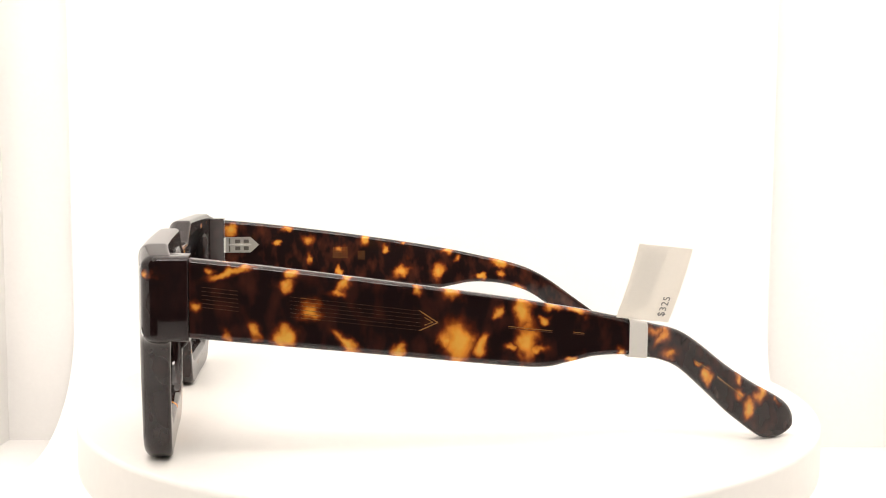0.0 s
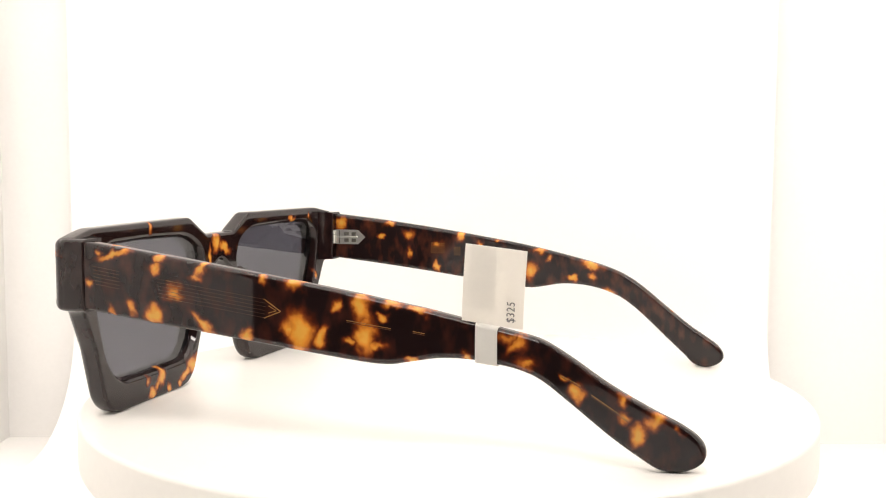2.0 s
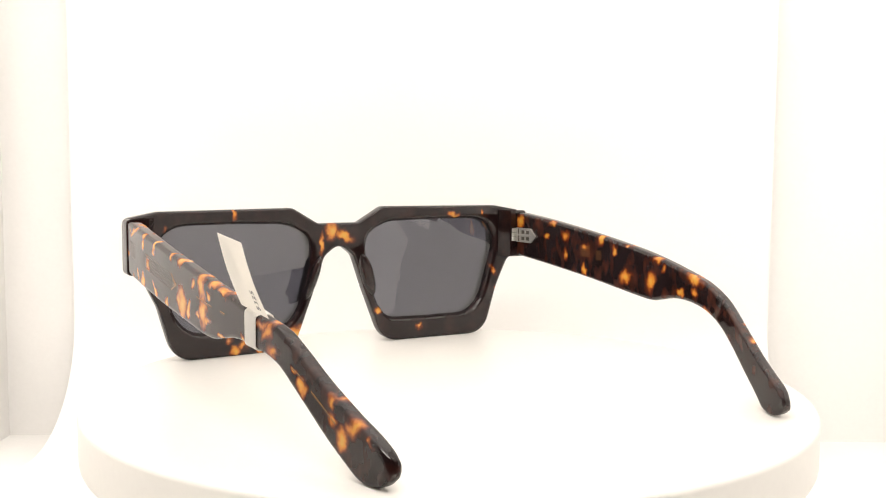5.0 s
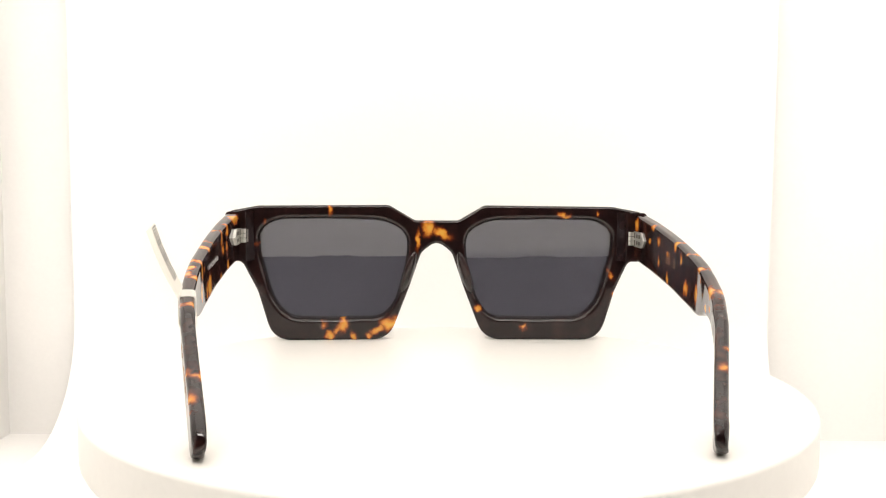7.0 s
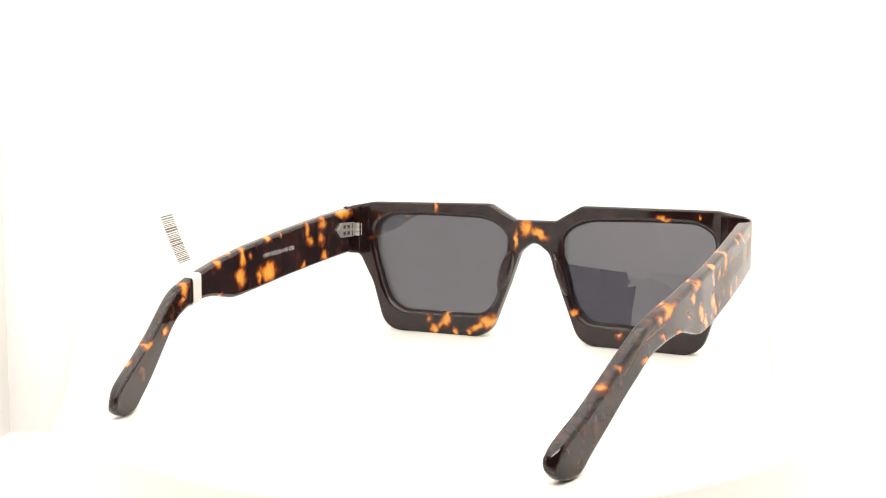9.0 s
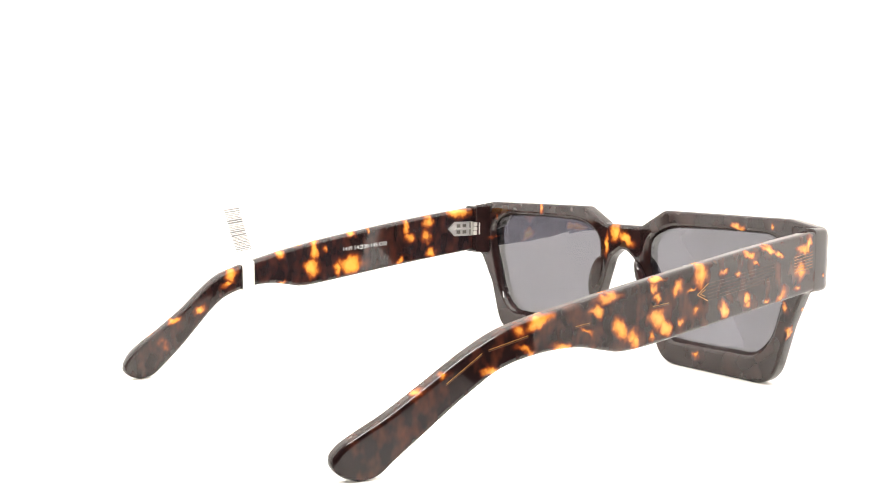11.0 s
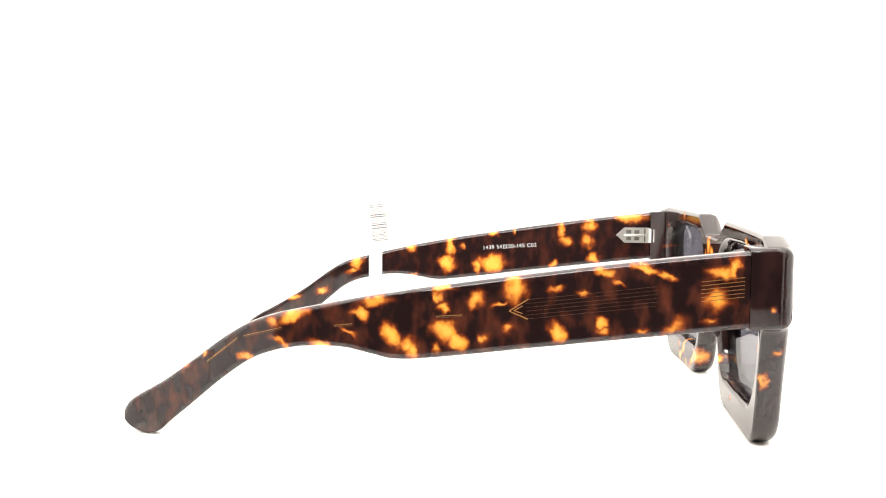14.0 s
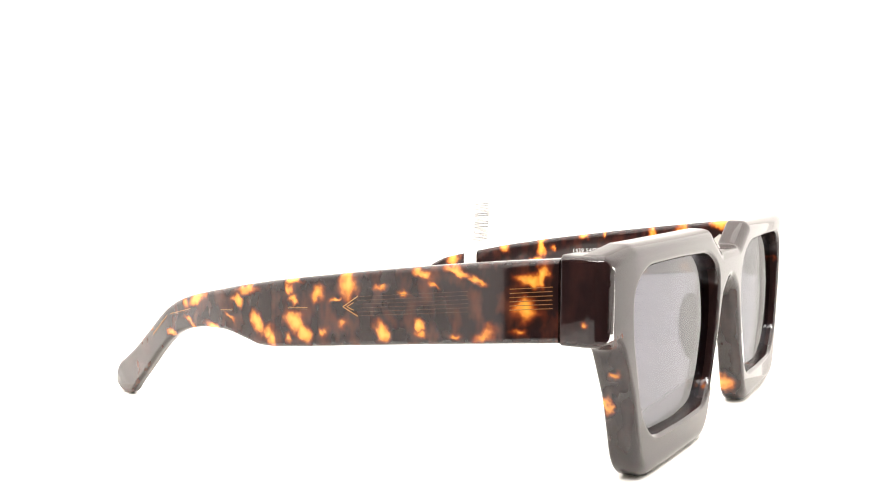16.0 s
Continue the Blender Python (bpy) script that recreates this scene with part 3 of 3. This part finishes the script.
def hinge(parent, sgn, x_in, z0, y0, turn):
    """A hinge: an arrow-ended plate let into the temple, knuckles, and a plate on the front."""
    ob = new("hinge")
    ob.parent = parent
    ob["label"] = "nickel silver barrel hinge with an arrow-ended plate"
    m = pose(sgn * x_in * MM, y0 * MM, z0 * MM, 0, 0, turn)
    outline = [(-0.3, -2.6), (-8.6, -2.6), (-11.4, 0), (-8.6, 2.6), (-0.3, 2.6)]
    bm = bmesh.new()
    lo = [bm.verts.new(m @ Vector((sgn * 0.4 * MM, y * MM, z * MM))) for y, z in outline]
    hi = [bm.verts.new(m @ Vector((-sgn * 0.55 * MM, y * MM, z * MM))) for y, z in outline]
    bm.faces.new(lo), bm.faces.new(hi)
    bridge(bm, lo, hi)
    part("temple_plate", bm, STEEL, ob)
    # two stamped slots, their shade put on as dark patches, a raised bar between them and a rim round the plate
    for z in (-1.15, 1.15):
        for y in (-4.4, -7.2):
            part("slot_shade", box_bm((0.12 * MM, 1.7 * MM, 1.25 * MM), (-sgn * 0.58 * MM, y * MM, z * MM), 0.03 * MM, m), HINGE_SHADE, ob, "dark patch coloured as the shade in a stamped recess")
    part("rib", box_bm((0.5 * MM, 7.6 * MM, 0.55 * MM), (-sgn * 0.7 * MM, -5.0 * MM, 0), 0.12 * MM, m), STEEL, ob)
    # a dark strip serves as the shade between plate and knuckles
    part("gap_shade", box_bm((0.2 * MM, 0.5 * MM, 4.6 * MM), (-sgn * 0.6 * MM, -1.7 * MM, 0), 0.05 * MM, m), HINGE_SHADE, ob, "dark strip coloured as the shade beside the knuckles")
    for z in (-1.6, 0, 1.6):
        bm = bmesh.new()
        bmesh.ops.create_cone(bm, cap_ends=True, segments=20, radius1=1.15 * MM, radius2=1.15 * MM, depth=1.45 * MM,
                              matrix=m @ Matrix.Translation((-sgn * 1.3 * MM, 0.6 * MM, z * MM)))
        part("knuckle", bm, STEEL, ob)
    part("front_plate", box_bm((1.6 * MM, 3.6 * MM, 4.6 * MM), (-sgn * 2.1 * MM, 2.6 * MM, 0), 0.25 * MM, m), STEEL, ob)
    return ob


def bar_on(name, parent, rows, sgn, y0, z0, y1, z1, width, mat, inner=False, label="", lift=0.03):
    """A thin inlaid bar on a temple's face from (y0, z0) to (y1, z1)."""
    n = max(2, int(abs(y1 - y0) / 4) + 2)
    d = Vector((y1 - y0, z1 - z0)).normalized()
    nn = Vector((-d.y, d.x)) * width / 2
    grid = []
    for k in range(n):
        f = k / (n - 1)
        y, z = y0 + (y1 - y0) * f, z0 + (z1 - z0) * f
        xo, th = outer_x(rows, y)
        x = sgn * ((xo - th - lift) if inner else (xo + lift))
        grid.append([Vector((x * MM, (y + e * nn.x) * MM, (z + e * nn.y) * MM)) for e in (-1, 1)])
    return part(name, sheet_from(grid, 0.05 * MM), mat, parent, label)


def text_bm(body, size, m):
    """Writing in the built-in font as a mesh, size in metres high, placed by m."""
    cu = bpy.data.curves.new("writing", "FONT")
    cu.space_character = 1.12
    cu.body, cu.size, cu.extrude, cu.align_x, cu.align_y = body, size, 0.00002, "CENTER", "CENTER"
    ob = bpy.data.objects.new("writing", cu)
    me = bpy.data.meshes.new_from_object(ob)
    bpy.data.objects.remove(ob)
    bm = bmesh.new()
    bm.from_mesh(me)
    bpy.data.meshes.remove(me)
    bmesh.ops.transform(bm, matrix=m, verts=bm.verts)
    return bm


# stretches of the core wire that show: along, up, along, up
WIRE = {-1: [(-45.0, 20.2, -49.0, 17.9), (-51.1, 16.1, -58.5, 10.8), (-0.5, 30.0, -10.2, 28.7), (-14.9, 28.3, -17.5, 27.9)],
        1: [(-49.5, 18.1, -42.1, 23.8), (-40.6, 24.4, -31.7, 26.7), (-20.0, 27.7, -16.0, 28.2), (1.9, 30.4, 7.3, 30.8)]}


def sunglasses():
    base = new("sunglasses")
    tagged(base, "square tortoiseshell sunglasses with grey lenses, open on the turntable", "sunglasses")
    front, holes = front_frame(base)
    for lp in holes:
        lens(base, lp, "smoke-grey tinted lens")
    for sgn in (-1, 1):
        nose_pad(base, sgn)
        end_piece(base, sgn)
    lrows, rrows = LEFT_ROWS, RIGHT_ROWS
    tl = temple(base, -1, lrows, SHELL_L, "wide tortoiseshell temple with a curved tip", 0.0)
    tr = temple(base, 1, rrows, SHELL_R, "wide tortoiseshell temple with a curved tip", 0.0)
    hinge(base, -1, 69.5, 37.3, 64.0, 0.6)
    hinge(base, 1, 66.9, 36.6, 65.8, 2.2)
    # the brass core shows as an arrow, fine lines and a thin wire
    for t, rows, sgn, y0, z0, dz in ((tl, lrows, -1, 14.5, 31.4, 0.13), (tr, rrows, 1, 17.0, 32.0, 0.118)):
        for k in (-1, 1):
            bar_on("core_arrow", t, rows, sgn, y0, z0, y0 + 3.9, z0 + k * 2.1 + 3.9 * dz, 0.2, GOLD)
            bar_on("core_arrow", t, rows, sgn, y0 + 1.0, z0 + 0.1, y0 + 2.8, z0 + k * 0.8 + 2.8 * dz, 0.14, GOLD)
        for e in (-2.0, -1.2, -0.4, 0.4, 1.2, 2.0):
            z1 = z0 + e + 3.6 * dz
            bar_on("core_line", t, rows, sgn, y0 + 3.6, z1, y0 + 30, z1 + 26.4 * dz, 0.06, DULL)
            a0, a1 = (38.4, 42.3) if sgn < 0 else (55.9, 64.6)
            bar_on("core_streak", t, rows, sgn, a0, z0 + e + (a0 - y0) * dz, a1, z0 + e + (a1 - y0) * dz, 0.12, AMBER, lift=0.05)
            bar_on("core_line", t, rows, sgn, y0 + 40, z1 + 36 * dz, y0 + 47, z1 + 43 * dz, 0.08, DULL)
        for k, (a, za, b, zb) in enumerate(WIRE[sgn]):
            for e in (-0.15, 0.2):
                bar_on("core_wire", t, rows, sgn, a, za + e, b, zb + e, 0.12, DULL if e < 0 else GOLD)
    # dotted gold stamp inside the bare temple
    xo, th = outer_x(rrows, 28)
    for name, cols, lines, yc in (("gold_stamp", 6, 5, 27.0), ("gold_stamp", 3, 4, 19.8)):
        bm = bmesh.new()
        for i in range(cols):
            for k in range(lines):
                y, z = yc + (i - (cols - 1) / 2) * 0.9, 33.6 + (yc - 27.0) * 0.13 + (k - (lines - 1) / 2) * 0.8
                bmesh.ops.create_circle(bm, cap_ends=True, segments=8, radius=0.2 * MM,
                                        matrix=pose((xo - th - 0.03) * MM, y * MM, z * MM, 0, 90, 0))
        part(name, bm, GOLD, tr, "dotted gold stamp")
    # the size print inside the temple that carries the tag
    tilt = 3.8
    face = Matrix(((0, 0, 1, 0), (1, 0, 0, 0), (0, 1, 0, 0), (0, 0, 0, 1)))
    (xa, ta), (xb, tb) = outer_x(lrows, 5), outer_x(lrows, 26)
    slope = math.atan2((xb - tb) - (xa - ta), 21.0)
    at = (Matrix.Translation((-(xa - ta + xb - tb) / 2 * MM + 0.00018, 16.2 * MM, 32.9 * MM)) @ Matrix.Rotation(slope, 4, "Z")
          @ Matrix.Rotation(radians(tilt), 4, "X") @ face)
    for body, dx in (("1439 54", -6.15), ("20-145 C02", 4.25)):
        part("size_print", text_bm(body, 1.85 * MM, at @ Matrix.Translation((dx * MM, 0, 0))), PRINT_WHITE, tl, "small white printed size marking")
    bm = bmesh.new()
    sq = [(-0.65, -0.65), (0.65, -0.65), (0.65, 0.65), (-0.65, 0.65)]
    o = [bm.verts.new(at @ Vector(((a - 1.75) * MM, b * MM, 0))) for a, b in sq]
    i = [bm.verts.new(at @ Vector(((a * 0.68 - 1.75) * MM, b * 0.68 * MM, 0))) for a, b in sq]
    bridge(bm, o, i)
    part("size_print", bm, PRINT_WHITE, tl)
    return base


glasses = sunglasses()


# ---- price tag round one temple ----
def price_tag():
    base = new("price_tag")
    tagged(base, "white price tag looped round a temple, barcode behind", "price tag")
    tl, tr, br, bl = (Vector(p) * MM for p in ((-74.6, -27.6, 47.6), (-73.4, -39.9, 46.3), (-66.7, -37.5, 29.6), (-68.5, -25.0, 31.2)))

    def at(u, v, lift=0.0):
        # u runs back along the flag, v down it; the flag bows a little
        p = tl.lerp(tr, u).lerp(bl.lerp(br, u), v)
        return p + Vector((-0.93, -0.05, -0.36)).normalized() * (lift + 0.5 * math.sin(math.pi * v)) * MM

    bm = sheet_from([[at(u / 10, v / 14) for u in range(11)] for v in range(15)], 0.12 * MM)
    flag = part("flag", bm, LABEL, base, "cream paper flag of the tag")
    # the loop hugs the temple
    bm = bmesh.new()
    rings = []
    for d, order in ((0.0, np.linspace(0, 1, 7)), (0.15, np.linspace(1, 0, 7))):
        for f in order:
            y = -28.0 - 4.4 * f
            z1, z0, xo = 30.5 - 1.05 * f, 22.7 - 0.6 * f, 68.55 - 0.9 * f
            sec = rounded([(xo + 0.2 + d, z1 + 0.2 + d), (xo + 0.2 + d, z0 - 0.2 - d), (xo - 3.9 - d, z0 - 0.2 - d), (xo - 3.9 - d, z1 + 0.2 + d)], [1.2] * 4, 5)
            rings.append([bm.verts.new((-p.x * MM, y * MM, p.y * MM)) for p in sec])
    for a, b in zip(rings, rings[1:] + rings[:1]):
        bridge(bm, a, b)
    part("loop", bm, LABEL, base, "white paper loop of the tag")
    # price, upright along the flag's rear edge
    o, ex, ey = at(0.80, 0.78, 0.2), (at(0.8, 0.70) - at(0.8, 0.86)), (at(0.9, 0.78) - at(0.7, 0.78))
    ex.normalize()
    nz = ex.cross(-ey).normalized()
    ey = nz.cross(ex)
    m = Matrix((( ex.x, ey.x, nz.x, o.x), (ex.y, ey.y, nz.y, o.y), (ex.z, ey.z, nz.z, o.z), (0, 0, 0, 1)))
    part("price", text_bm("$325", 2.35 * MM, m), PRINT_GREY, flag, "printed price")
    # barcode on the other face
    random.seed(5)
    v = 0.03
    while v < 0.80:
        wide = random.choice((0.012, 0.012, 0.018, 0.028))
        bm = bmesh.new()
        q = [at(0.07, v, -0.2), at(0.52, v, -0.2), at(0.52, v + wide, -0.2), at(0.07, v + wide, -0.2)]
        bm.faces.new([bm.verts.new(p) for p in q])
        part("barcode_bar", bm, PRINT_GREY, flag)
        v += wide + random.choice((0.013, 0.017, 0.022))
    return base


tag = price_tag()


def motions():
    for thing, at in ((glasses, (0, 0, 0)), (tag, (0, 0, 0)), (table, TABLE_AT)):
        walk(thing, [(t, pose(*at, 0, 0, a)) for t, a in TURN])


motions()
